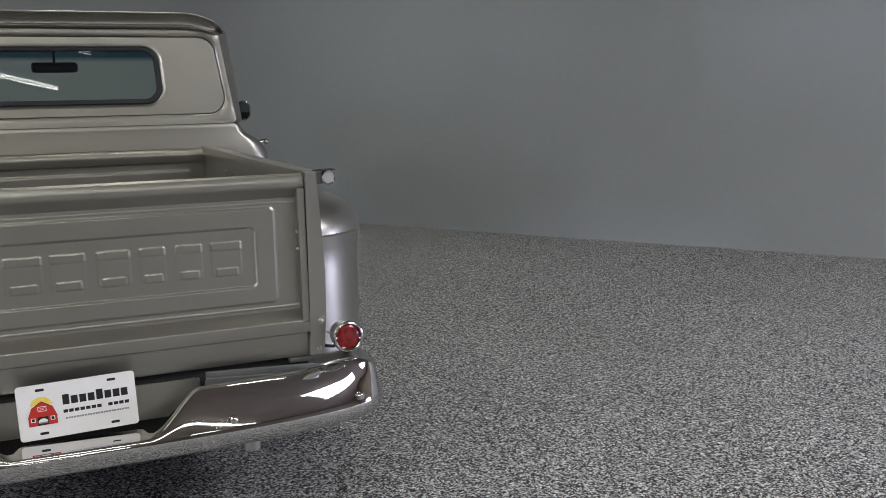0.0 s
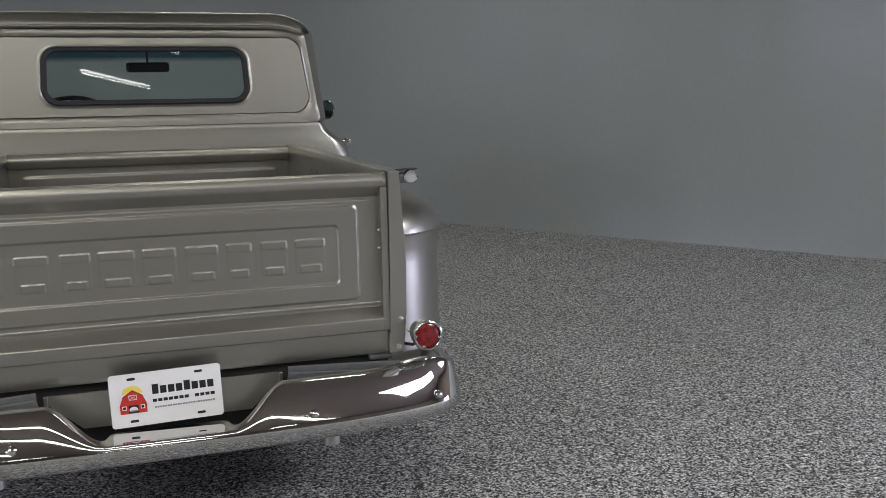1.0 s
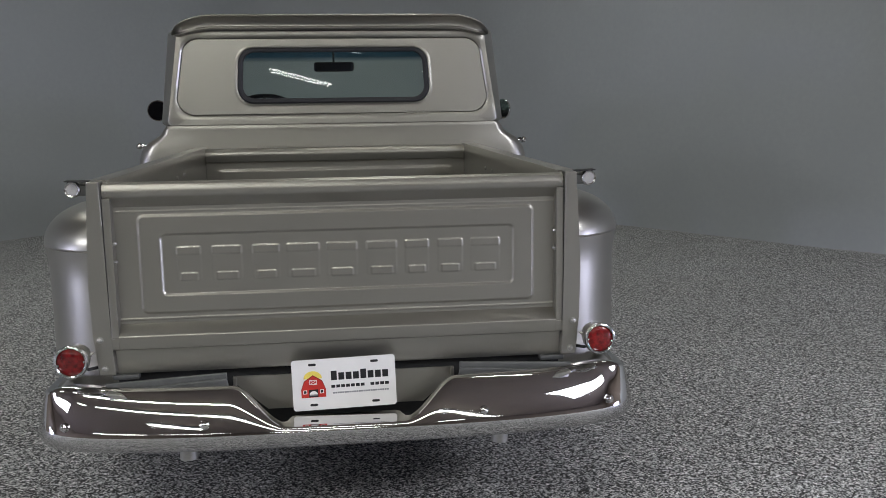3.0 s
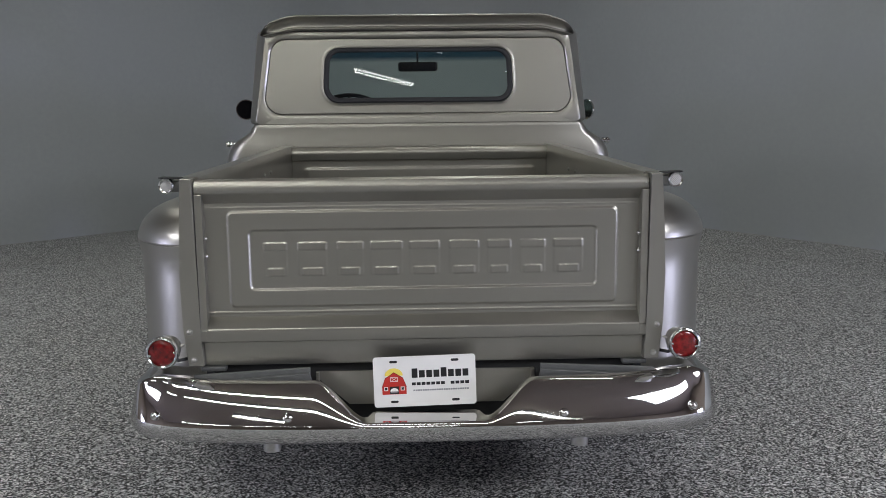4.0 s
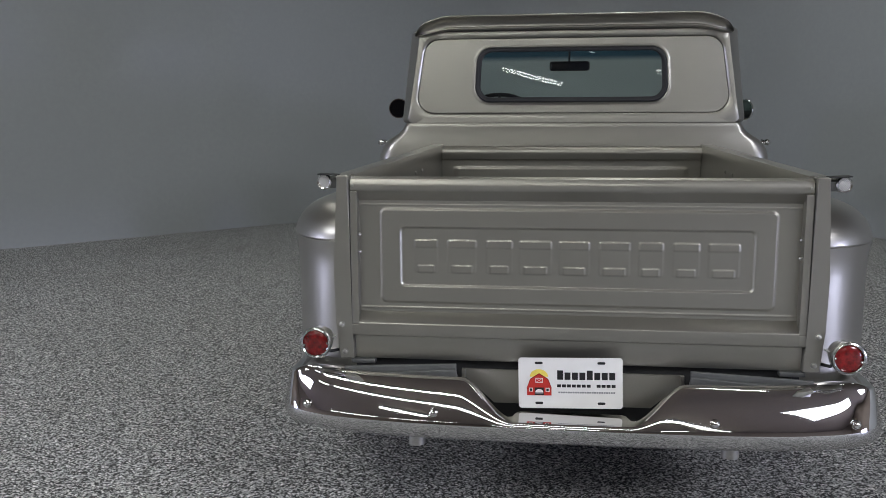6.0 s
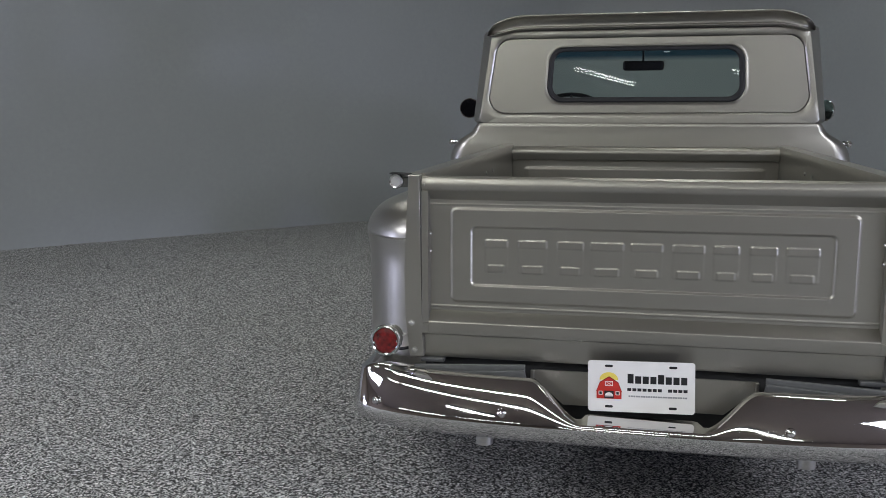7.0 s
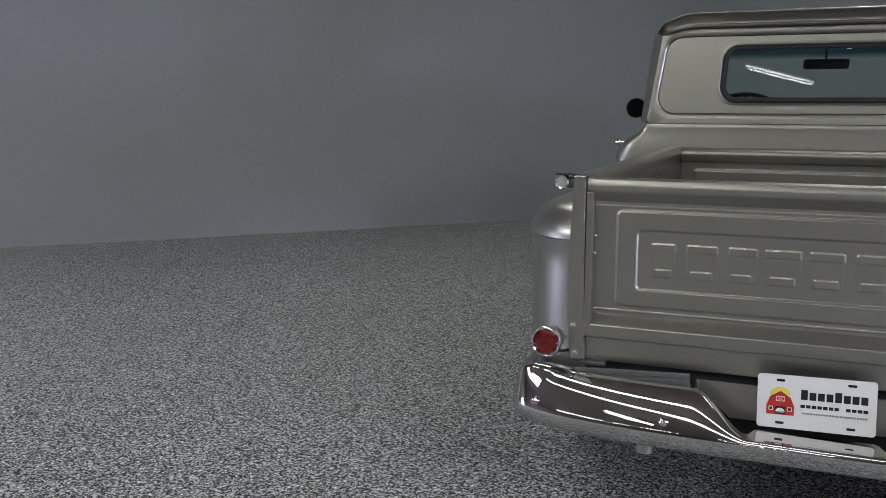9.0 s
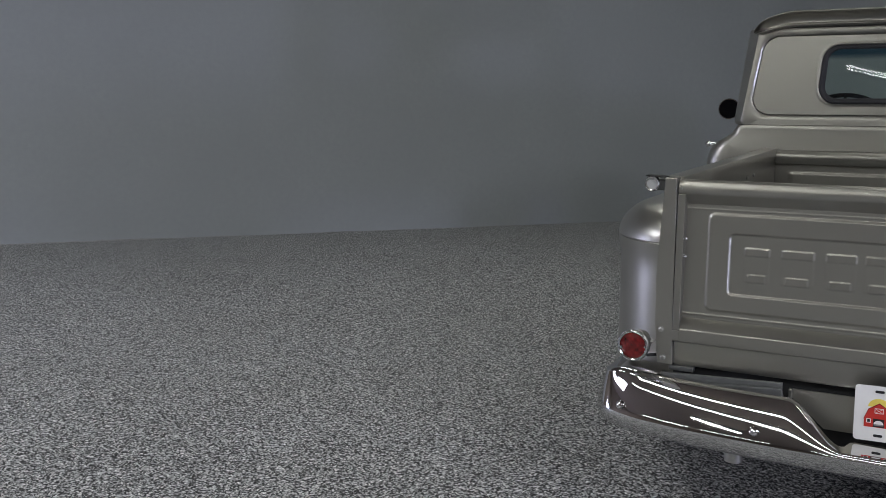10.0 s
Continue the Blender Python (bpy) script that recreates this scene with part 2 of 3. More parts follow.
def mirrored(bm):
    me = bpy.data.meshes.new("tmp")
    bm.to_mesh(me)
    out = bmesh.new()
    out.from_mesh(me)
    bpy.data.meshes.remove(me)
    bmesh.ops.scale(out, vec=(-1, 1, 1), verts=out.verts)
    bmesh.ops.reverse_faces(out, faces=out.faces)
    return out


def both(name, make, mat, parent, label="", **kw):
    """The same part on either side of the truck; returns the two objects."""
    return [part(name, make(), mat, parent, label, **kw), part(name, mirrored(make()), mat, parent, label, **kw)]


# ---- the hall ----
def hall_box(name, x0, x1, y0, y1, z0, z1, mat, label, category, frame_of=HALL):
    ob = ob_from(box(x0, x1, y0, y1, z0, z1), name, mat, None, label, smooth=False)
    ob.matrix_world = frame_of
    return tagged(ob, label, category, kind="structure")


GREY = "plain smooth grey painted wall"
DIM = "dim brown wall on the far side of the hall"
# added glowing panels, unseen, that go with the side lamps
ADDED_GLOW = "low bluish glowing panel added out of view in the wall"
hall_box("floor", -3.0, LONG + 0.2, -WIDE - 0.2, 2.0, -0.2, 0.0, FLOOR, "grey, black and white speckled flake epoxy floor", "floor")
hall_box("wall_north", 2.10, 14.6, 0.0, 0.2, 0.0, TALL, WALL, GREY, "wall", NORTH)
hall_box("wall_north_dim", 14.6, 15.7, 0.0, 0.2, 0.0, TALL, BACKWALL, DIM, "wall", NORTH)
hall_box("wall_north_end", 17.9, 24.0, 0.0, 0.2, 0.0, TALL, BACKWALL, DIM, "wall", NORTH)
hall_box("wall_north_top", 15.7, 17.9, 0.0, 0.2, 1.15, TALL, BACKWALL, DIM, "wall", NORTH)
hall_box("wall_north_sill", 15.7, 17.9, 0.0, 0.2, 0.0, 0.05, BACKWALL, DIM, "wall", NORTH)
hall_box("side_glow_1", 15.7, 17.9, 0.08, 0.12, 0.05, 1.15, SIDEGLOW, ADDED_GLOW, "window", NORTH)
hall_box("wall_west", 2.10, 14.1, -0.2, 0.0, 0.0, TALL, WALL, GREY, "wall", WEST)
hall_box("wall_west_dim", 14.1, 17.5, -0.2, 0.0, 0.0, TALL, BACKWALL, DIM, "wall", WEST)
hall_box("wall_west_end", 19.7, 23.0, -0.2, 0.0, 0.0, TALL, BACKWALL, DIM, "wall", WEST)
hall_box("wall_west_top", 17.5, 19.7, -0.2, 0.0, 1.15, TALL, BACKWALL, DIM, "wall", WEST)
hall_box("wall_west_sill", 17.5, 19.7, -0.2, 0.0, 0.0, 0.05, BACKWALL, DIM, "wall", WEST)
hall_box("side_glow_2", 17.5, 19.7, -0.12, -0.08, 0.05, 1.15, SIDEGLOW, ADDED_GLOW, "window", WEST)
hall_box("wall_south", -1.0, LONG + 0.2, -WIDE - 0.2, -WIDE, 0.0, TALL, BACKWALL, DIM, "wall")
hall_box("wall_east", LONG, LONG + 0.2, -WIDE, 2.0, 0.0, TALL, BACKWALL, DIM, "wall")
hall_box("ceiling", -3.0, LONG + 0.2, -WIDE - 0.2, 2.0, TALL, TALL + 0.2, CEILING, "dim plain ceiling carrying tube lights", "ceiling")


def cove(radius, cut):
    """The rounded corner between the two grey walls."""
    a, b = NORTH @ Vector((cut, 0, 0)), WEST @ Vector((cut, 0, 0))
    centre = NORTH @ Vector((cut, -radius, 0))
    va, vb = a - centre, b - centre
    rings = []
    for k in range(33):
        d = va.slerp(vb, k / 32).normalized()
        rings.append([centre + d * radius, centre + d * radius + Vector((0, 0, TALL)), centre + d * (radius + 0.2) + Vector((0, 0, TALL)), centre + d * (radius + 0.2)])
    ob = ob_from(loft(rings, True, True, True), "wall_corner", WALL)
    tagged(ob, "rounded corner of the grey painted wall", "wall", kind="structure")


cove(2.10 * math.tan(radians(39.95)), 2.10)


def caulk_strip(name, length, side, frame_of):
    """A rough bead of sealant at the foot of a wall."""
    n = 420
    rings = []
    for i in range(n + 1):
        x = length * i / n
        w = max(0.0015, 0.006 + 0.007 * noise.noise((x * 2.1, side, 0.3)) + 0.005 * noise.noise((x * 17, side, 2)))
        rings.append([(x, 0.0, 0.0), (x, side * w, 0.0), (x, side * w * 0.4, w * 0.7), (x, 0.0, w)])
    ob = ob_from(loft(rings, True, True, True), name, CAULK)
    ob.matrix_world = frame_of
    tagged(ob, "thin uneven pale sealant bead at the wall foot", "trim", kind="structure")


caulk_strip("trim_1", 12.6, -1, NORTH)
caulk_strip("trim_2", 12.0, 1, WEST)


def tube_fixture():
    top = bpy.data.objects.new("ceiling_light", None)
    scene.collection.objects.link(top)
    top.empty_display_size = 0.2
    part("housing", box(-1.06, 1.06, -0.045, 0.045, -0.2, 0.0, 0.008), DARKGREY, top)
    for y in (-0.02, 0.02):
        for x0, x1 in ((-1.02, -0.01), (0.01, 1.02)):
            part("tube", tube([(x0, y, -0.235), (x1, y, -0.235)], 0.015), TUBEGLOW, top, "glowing white fluorescent tube")
    return tagged(top, "long dim grey ceiling fixture with lit fluorescent tubes", "ceiling light", "tube lights in rows under the ceiling")


def panel_fixture(at, turn, size):
    w, d = size[0] / 2, size[1] / 2
    top = new("ceiling_panel")
    part("frame", box(-w - 0.06, w + 0.06, -d - 0.06, d + 0.06, -0.05, 0.0, 0.008), WHITE, top)
    part("diffuser", box(-w, w, -d, d, -0.058, -0.051), PANELGLOW, top, "glowing white diffuser")
    top.matrix_world = HALL @ pose(*at, TALL, 0, 0, turn)
    return tagged(top, "large square-edged white ceiling panel light", "ceiling light")


for at, turn, size, watts in PANELS:
    panel_fixture(at, turn, size)
first = tube_fixture()
for i, (x, y, _) in enumerate(TUBES):
    m = HALL @ pose(x, y, TALL)
    if i == 0:
        first.matrix_world = m
    else:
        copy_thing(first, m)


# ---- the truck ----
truck = new("pickup_truck")
tagged(truck, "satin silver vintage stepside pickup truck with chrome rear bumper", "pickup truck")

# tailgate
GATE_Y = 0.040
CELLS = [(-0.457, -0.391), (-0.360, -0.278), (-0.248, -0.174), (-0.153, -0.062), (-0.041, 0.045), (0.073, 0.158), (0.183, 0.250), (0.278, 0.349), (0.374, 0.458)]


def sd_round(x, z, x0, x1, z0, z1, r):
    """Signed distance to a rounded rectangle, negative inside."""
    dx = np.abs(x - (x0 + x1) / 2) - (x1 - x0) / 2 + r
    dz = np.abs(z - (z0 + z1) / 2) - (z1 - z0) / 2 + r
    return np.hypot(np.maximum(dx, 0), np.maximum(dz, 0)) + np.minimum(np.maximum(dx, dz), 0) - r


def rise(d, w):
    t = np.clip((w - d) / (2 * w), 0, 1)
    return t * t * (3 - 2 * t)


def relief_sheet(x0, x1, z0, z1, nx, nz, base_y, height):
    xs, zs = np.linspace(x0, x1, nx), np.linspace(z0, z1, nz)
    X, Z = np.meshgrid(xs, zs)
    Y = base_y - height(X, Z)
    verts = np.stack([X, Y, Z], -1).reshape(-1, 3)
    i = np.arange(nx * nz).reshape(nz, nx)
    faces = np.stack([i[:-1, :-1], i[:-1, 1:], i[1:, 1:], i[1:, :-1]], -1).reshape(-1, 4)
    me = bpy.data.meshes.new("relief")
    me.from_pydata(verts.tolist(), [], faces.tolist())
    bm = bmesh.new()
    bm.from_mesh(me)
    bpy.data.meshes.remove(me)
    return bm


def mark(x, z, a, b):
    """A plain pressed mark: a head bar above a shorter foot bar."""
    mid, half = (a + b) / 2, (b - a) / 2
    return np.minimum(sd_round(x, z, a, b, 0.874, 0.896, 0.004), sd_round(x, z, mid - half * 0.72, mid + half * 0.72, 0.800, 0.822, 0.004))


def gate_height(x, z):
    h = 0.0052 * rise(sd_round(x, z, -0.556, 0.556, 0.711, 0.986, 0.016), 0.0042)
    h = h - 0.0052 * rise(sd_round(x, z, -0.497, 0.498, 0.761, 0.932, 0.014), 0.0042)
    for a, b in CELLS:
        h = h + 0.0018 * rise(mark(x, z, a, b), 0.0030) + 0.0007 * rise(sd_round(x, z, a, b, 0.800, 0.896, 0.006), 0.0030)
    h = h + 0.0015 * rise(np.abs(z - 0.694) - 0.003, 0.0015) + 0.0008 * rise(np.abs(z - 0.998) - 0.0022, 0.0015)
    return h


tailgate = part("tailgate", relief_sheet(-0.6225, 0.6225, 0.680, 1.024, 480, 196, GATE_Y, gate_height), PAINT, truck, "closed satin silver tailgate with pressed panels", angle=80)
rail = [(0.05, 1.014), (0.040, 1.011), (0.038, 1.0115), (0.0180, 1.0365), (0.0140, 1.0405), (0.0115, 1.0455), (0.0103, 1.0535), (0.0122, 1.0645), (0.018, 1.0745), (0.028, 1.0802), (0.040, 1.0800), (0.05, 1.074)]
part("top_rail", prism(rail, "x", -0.6395, 0.6395), PAINT, tailgate, "rolled top rail", angle=24)
lip = [(0.044, 0.6835), (0.0395, 0.6815)] + [(0.0152 - 0.0082 * math.sin(radians(a)), 0.6482 + 0.0082 * math.cos(radians(a))) for a in range(45, 91, 7)] + [(0.0070, 0.6207), (0.0085, 0.6160), (0.012, 0.6135), (0.044, 0.6135)]
part("bottom_lip", prism(lip, "x", -0.6197, 0.6197), PAINT, tailgate, "sloping bottom ledge", angle=24)
flange = [(0.008, 1.0385), (0.044, 1.0385), (0.044, 0.6485), (0.008, 0.6485)]
both("end_flange", lambda: prism(flange, "x", 0.6197, 0.6398, 0.0012), PAINT, tailgate)
both("lip_end", lambda: prism([(0.0072, 0.6480), (0.0070, 0.6207), (0.0085, 0.6160), (0.012, 0.6135), (0.044, 0.6135), (0.044, 0.6483)], "x", 0.6199, 0.6398, 0.001), PAINT, tailgate)
part("backing_sheet", box(-0.63, 0.63, 0.044, 0.05, 0.63, 1.05), PAINT, tailgate)


def bolt(x, y, z, r, depth=0.006):
    m = pose(x, y, z, 90, 0, 0)
    return lathe([(r * 1.45, 0.0), (r * 1.45, depth * 0.25), (r, depth * 0.3), (r, depth), (r * 0.7, depth * 1.25), (0.0004, depth * 1.3)], m, 12)


for z in (0.913, 0.862):
    both("pin", lambda z=z: lathe([(0.006, 0), (0.006, 0.004), (0.003, 0.008), (0.0005, 0.009)], pose(0.6197, 0.022, z, 0, -90, 0), 10), STEEL, tailgate, "bright hinge pin")
both("rail_screw", lambda: bolt(0.632, 0.0105, 1.0555, 0.003, 0.003), STEEL, tailgate)

# bed
post = [(0.6420, 1.085), (0.676, 1.085), (0.683, 0.95), (0.6895, 0.80), (0.687, 0.66), (0.678, 0.546), (0.633, 0.546), (0.635, 0.60), (0.6405, 0.62)]
posts = both("corner_post", lambda: prism(post, "y", 0.0, 0.045, 0.003), PAINT, truck)
for z, x in ((0.566, 0.661), (0.648, 0.669)):
    for ob, s in zip(posts, (1, -1)):
        part("post_bolt", bolt(s * x, 0.0, z, 0.0065, 0.006), STEEL, ob, "bright hex bolt")
# black strip set in the open gap beside the gate, standing for its shade
both("gate_gap_shade", lambda: box(0.6399, 0.6418, 0.016, 0.03, 0.625, 1.07), RUBBER, truck)
rail_sec = [(0.632, 1.045), (0.632, 1.081), (0.6335, 1.085), (0.638, 1.0865), (0.684, 1.0855), (0.692, 1.081), (0.692, 1.068), (0.687, 1.068), (0.682, 1.076), (0.645, 1.076), (0.640, 1.045)]
both("bed_rail", lambda: prism(rail_sec, "y", 0.046, 2.02), PAINT, truck, angle=40)
both("bed_side", lambda: box(0.636, 0.650, 0.046, 2.0, 0.60, 1.05, 0.002), PAINT, truck)
for y, z in ((1.16, 1.004), (1.32, 1.004)):
    both("bed_bolt", lambda y=y, z=z: lathe([(0.008, 0), (0.008, 0.004), (0.004, 0.007), (0.0005, 0.0075)], pose(0.636, y, z, 0, -90, 0), 10), STEEL, truck)


def bulk_height(x, z):
    return 0.006 * rise(sd_round(x, z, -0.566, 0.566, 0.72, 0.973, 0.012), 0.005)


part("bulkhead", relief_sheet(-0.634, 0.634, 0.62, 1.02, 120, 90, 1.985, bulk_height), PAINT, truck, "front wall of the cargo bed", angle=80)
part("bulkhead_rail", prism([(2.01, 1.02), (1.985, 1.012), (1.960, 1.016), (1.950, 1.040), (1.951, 1.060), (1.960, 1.073), (1.975, 1.080), (1.995, 1.080), (2.01, 1.07)], "x", -0.632, 0.632), PAINT, truck, angle=35)
part("bulkhead_backing", box(-0.636, 0.636, 1.99, 2.0, 0.6, 1.05), PAINT, truck)
part("bed_floor", box(-0.636, 0.636, 0.036, 1.985, 0.60, 0.63), DARKGREY, truck)
part("rear_sill", prism([(0.018, 0.6133), (0.026, 0.5475), (0.027, 0.5415), (0.05, 0.5415), (0.05, 0.6133)], "x", -0.634, 0.634, 0.002), PAINT, truck)

# fenders
CREASE = 0.883


def fender():
    plan = [(0.652, 0.095)]
    for k in range(1, 21):
        a = radians(90 * k / 20)
        plan.append((0.652 + 0.258 * math.sin(a), 0.095 + 0.33 * (1 - math.cos(a))))
    plan += [(0.910, y) for y in np.linspace(0.46, 1.42, 28)]
    for k in range(1, 13):
        a = radians(90 * k / 12)
        plan.append((0.910 - 0.2 * (1 - math.cos(a)), 1.42 + 0.28 * math.sin(a)))
    plan += [(0.655, 1.70)]
    n = len(plan)
    normals = []
    for i in range(n):
        a, b = Vector(plan[max(0, i - 1)]), Vector(plan[min(n - 1, i + 1)])
        d = (b - a).normalized()
        normals.append(Vector((d.y, -d.x)))
    rings = []
    levels = [("low", f) for f in (0.0, 0.012, 0.2, 0.4, 0.6, 0.75, 0.82, 0.88, 0.92, 0.96, 0.985, 1.0)] + [("ledge", 0)] + [("dome", a) for a in range(0, 91, 6)]
    for kind, v in levels:
        ring = []
        for (x, y), nn in zip(plan, normals):
            low = 0.40
            if 0.5 < y < 1.40:
                low = max(low, 0.33 + math.sqrt(max(0.0, 0.45 ** 2 - (y - 0.95) ** 2)) * 1.0)
            low = min(low, CREASE - 0.05)
            if kind == "low":
                z = low + (CREASE - 0.006 - low) * v
                d = 0.005 + 0.006 * min(1.0, 3 * v) - 0.012 * max(0.0, (v - 0.85) / 0.15) ** 1.35 + (0.010 if v == 0 else 0)
            elif kind == "ledge":
                z, d = CREASE - 0.003, 0.0015
            else:
                u = v / 90
                z, d = CREASE + 0.113 * (1 - (1 - u) ** 1.9), 0.165 * u ** 1.65
            px, py = x - nn.x * d, y - nn.y * d
            ring.append((max(px, 0.652), py, z))
        rings.append(ring)
    bm = loft(rings, False)
    bm.verts.ensure_lookup_table()
    last = [bm.verts[len(bm.verts) - n + i] for i in range(n)]
    bm.faces.new(last)
    bmesh.ops.remove_doubles(bm, verts=bm.verts, dist=0.0004)
    return bm


both("rear_fender", fender, PAINT, truck, "bulging rear fender with a pressed crease", angle=32)


# bumper
def bumper_plan(n):
    """Even points along half the bumper: a flat bow that rounds off smoothly into the ends."""
    dense = [Vector((0.857 * math.sin(a) ** (2 / 3.0), -0.148 + 0.20 * (1 - math.cos(a) ** (2 / 3.0)))) for a in np.linspace(1e-9, math.pi / 2, 4000)]
    dense += [Vector((0.857, 0.052 + 0.12 * k / 40)) for k in range(1, 41)]
    run = np.concatenate([[0], np.cumsum([(b - a).length for a, b in zip(dense, dense[1:])])])
    want = np.linspace(0, run[-1], n)
    xs = np.interp(want, run, [p.x for p in dense])
    ys = np.interp(want, run, [p.y for p in dense])
    return [Vector(p) for p in zip(xs, ys)]


# lean of the bumper's face in degrees, from its waist to its top and from its waist to its foot
LEAN_UP = ((0.0, 0.1, 0.25, 0.45, 0.65, 0.85, 1.0), (10.5, 20.8, 22.6, 25.4, 31.2, 42.5, 44.0))
LEAN_DOWN = ((0.0, 0.12, 0.3, 0.55, 0.8, 1.0), (10.5, 1.0, -10.0, -24.0, -44.0, -72.0))
WAIST, FOOT = 0.405, 0.352


def bumper_skin(thick):
    half = bumper_plan(92)
    pts = [Vector((-p.x, p.y)) for p in reversed(half[1:])] + half
    rings = []
    for i, p in enumerate(pts):
        d = (pts[min(i + 1, len(pts) - 1)] - pts[max(i - 1, 0)]).normalized()
        nn = Vector((d.y, -d.x))
        ax = abs(p.x)
        top = 0.420 + 0.100 * sstep(0.160, 0.314, ax) + 0.005 * sstep(0.66, 0.74, ax) - 0.012 * sstep(0.80, 0.862, ax)
        high = top - WAIST
        ease = (1.0 - 0.25 * sstep(0.70, 0.78, ax) - 0.55 * sstep(0.775, 0.85, ax)) * (0.9 + 0.1 * min(1.0, high / 0.115))
        face, o = [(0.0, 0.0)], 0.0
        for k in range(1, 25):
            a = LEAN_UP[1][0] + (float(np.interp((k - 0.5) / 24 * 0.92, *LEAN_UP)) - LEAN_UP[1][0]) * ease
            o -= math.tan(radians(a)) * high * 0.92 / 24
            face.append((o, 0.92 * k / 24))
        deep = 0.030 + 0.060 * (1 - sstep(0.146, 0.172, ax))
        roll = sstep(0.5, 0.66, ax)
        prof = [(o - deep - 0.006 * roll, 0.955 + 0.035 * roll), (o - 0.025 - 0.004 * roll, 0.99 + 0.008 * roll), (o - 0.017 - 0.003 * roll, 1.0), (o - 0.008 - 0.001 * roll, 0.975)] + face[::-1]
        prof = [(q, WAIST + high * v) for q, v in prof]
        o = 0.0
        for k in range(1, 15):
            o += math.tan(radians(float(np.interp((k - 0.5) / 14, *LEAN_DOWN)))) * (WAIST - FOOT) / 14
            prof.append((o, WAIST - (WAIST - FOOT) * k / 14))
        prof += [(o - 0.012, FOOT - 0.0025), (o - 0.03, FOOT - 0.003)]
        ring = [(p.x + nn.x * (q - thick), p.y + nn.y * (q - thick), z) for q, z in prof]
        if thick:
            ring = ring[::-1]
        rings.append(ring)
    return rings


outer, inner = bumper_skin(0.0), bumper_skin(0.004)
bumper = part("rear_bumper", loft([a + b for a, b in zip(outer, inner)], True, True, True), CHROME, truck, "polished chrome rear bumper dipping under the plate", angle=38)
both("bumper_bolt", lambda: lathe([(0.013, 0), (0.013, 0.004), (0.011, 0.010), (0.006, 0.0135), (0.0005, 0.0145)], pose(0.381, -0.1285, 0.4335, 70, 0, 4), 20), CHROME, bumper, "domed chrome bolt head")
both("bumper_bolt", lambda: lathe([(0.013, 0), (0.013, 0.004), (0.011, 0.010), (0.006, 0.0135), (0.0005, 0.0145)], pose(0.757, -0.074, 0.428, 72, 0, 24), 20), CHROME, bumper, "domed chrome bolt head")

# between bumper and bed
both("bumper_bracket", lambda: prism([(0.330, 0.530), (0.66, 0.506), (0.66, 0.45), (0.312, 0.45)], "y", -0.030, -0.020, 0.002), DARKGREY, truck, "dark grey bracket plate")
# strip and sill block: silver paint in shade, its darkness put in as dark grey
both("bracket_strip", lambda: prism([(0.330, 0.543), (0.66, 0.527), (0.66, 0.501), (0.330, 0.521)], "y", -0.018, -0.008, 0.002), DARKGREY, truck)
both("sill_block", lambda: box(0.575, 0.645, 0.012, 0.04, 0.528, 0.5413, 0.002), DARKGREY, truck)
both("bumper_mount", lambda: prism([(0.588, 0.500), (0.606, 0.512), (0.642, 0.5185), (0.648, 0.513), (0.615, 0.499)], "y", -0.075, -0.045, 0.002), STEEL, truck, "bright bumper mount")
def plate_pan():
    outline = [(-0.309, 0.522), (0.314, 0.522), (0.314, 0.50), (0.225, 0.425), (-0.221, 0.425), (-0.309, 0.50)]
    return loft([[(x, 0.014 - (0.522 - z) * 0.10 + back, z) for x, z in outline] for back in (0.0, 0.006)], True, True, True)


part("plate_pan", plate_pan(), PAINT, truck, "recessed pan behind the plate", smooth=False)
both("pan_edge", lambda: box(0.306, 0.316, 0.0, 0.014, 0.49, 0.524, 0.002), PAINT, truck)
part("chassis", merge(box(-0.5, 0.5, 0.06, 4.7, 0.36, 0.52, 0.01), box(-0.62, 0.62, 0.05, 0.12, 0.42, 0.56, 0.01)), BLACK, truck)
both("exhaust_tip", lambda: tube([(0.449, 0.0, 0.42), (0.449, 0.0, 0.30), (0.449, 0.0, 0.2925), (0.449, 0.0, 0.292), (0.449, 0.0, 0.33)], [0.025, 0.025, 0.0248, 0.0228, 0.0225], 24), STEEL, truck, "turned-down steel exhaust tip")


# lamps
def ring_lathe(c, turn, profile, n=40, caps=True):
    return lathe(profile, pose(*c, 90, 0, turn), n, caps)


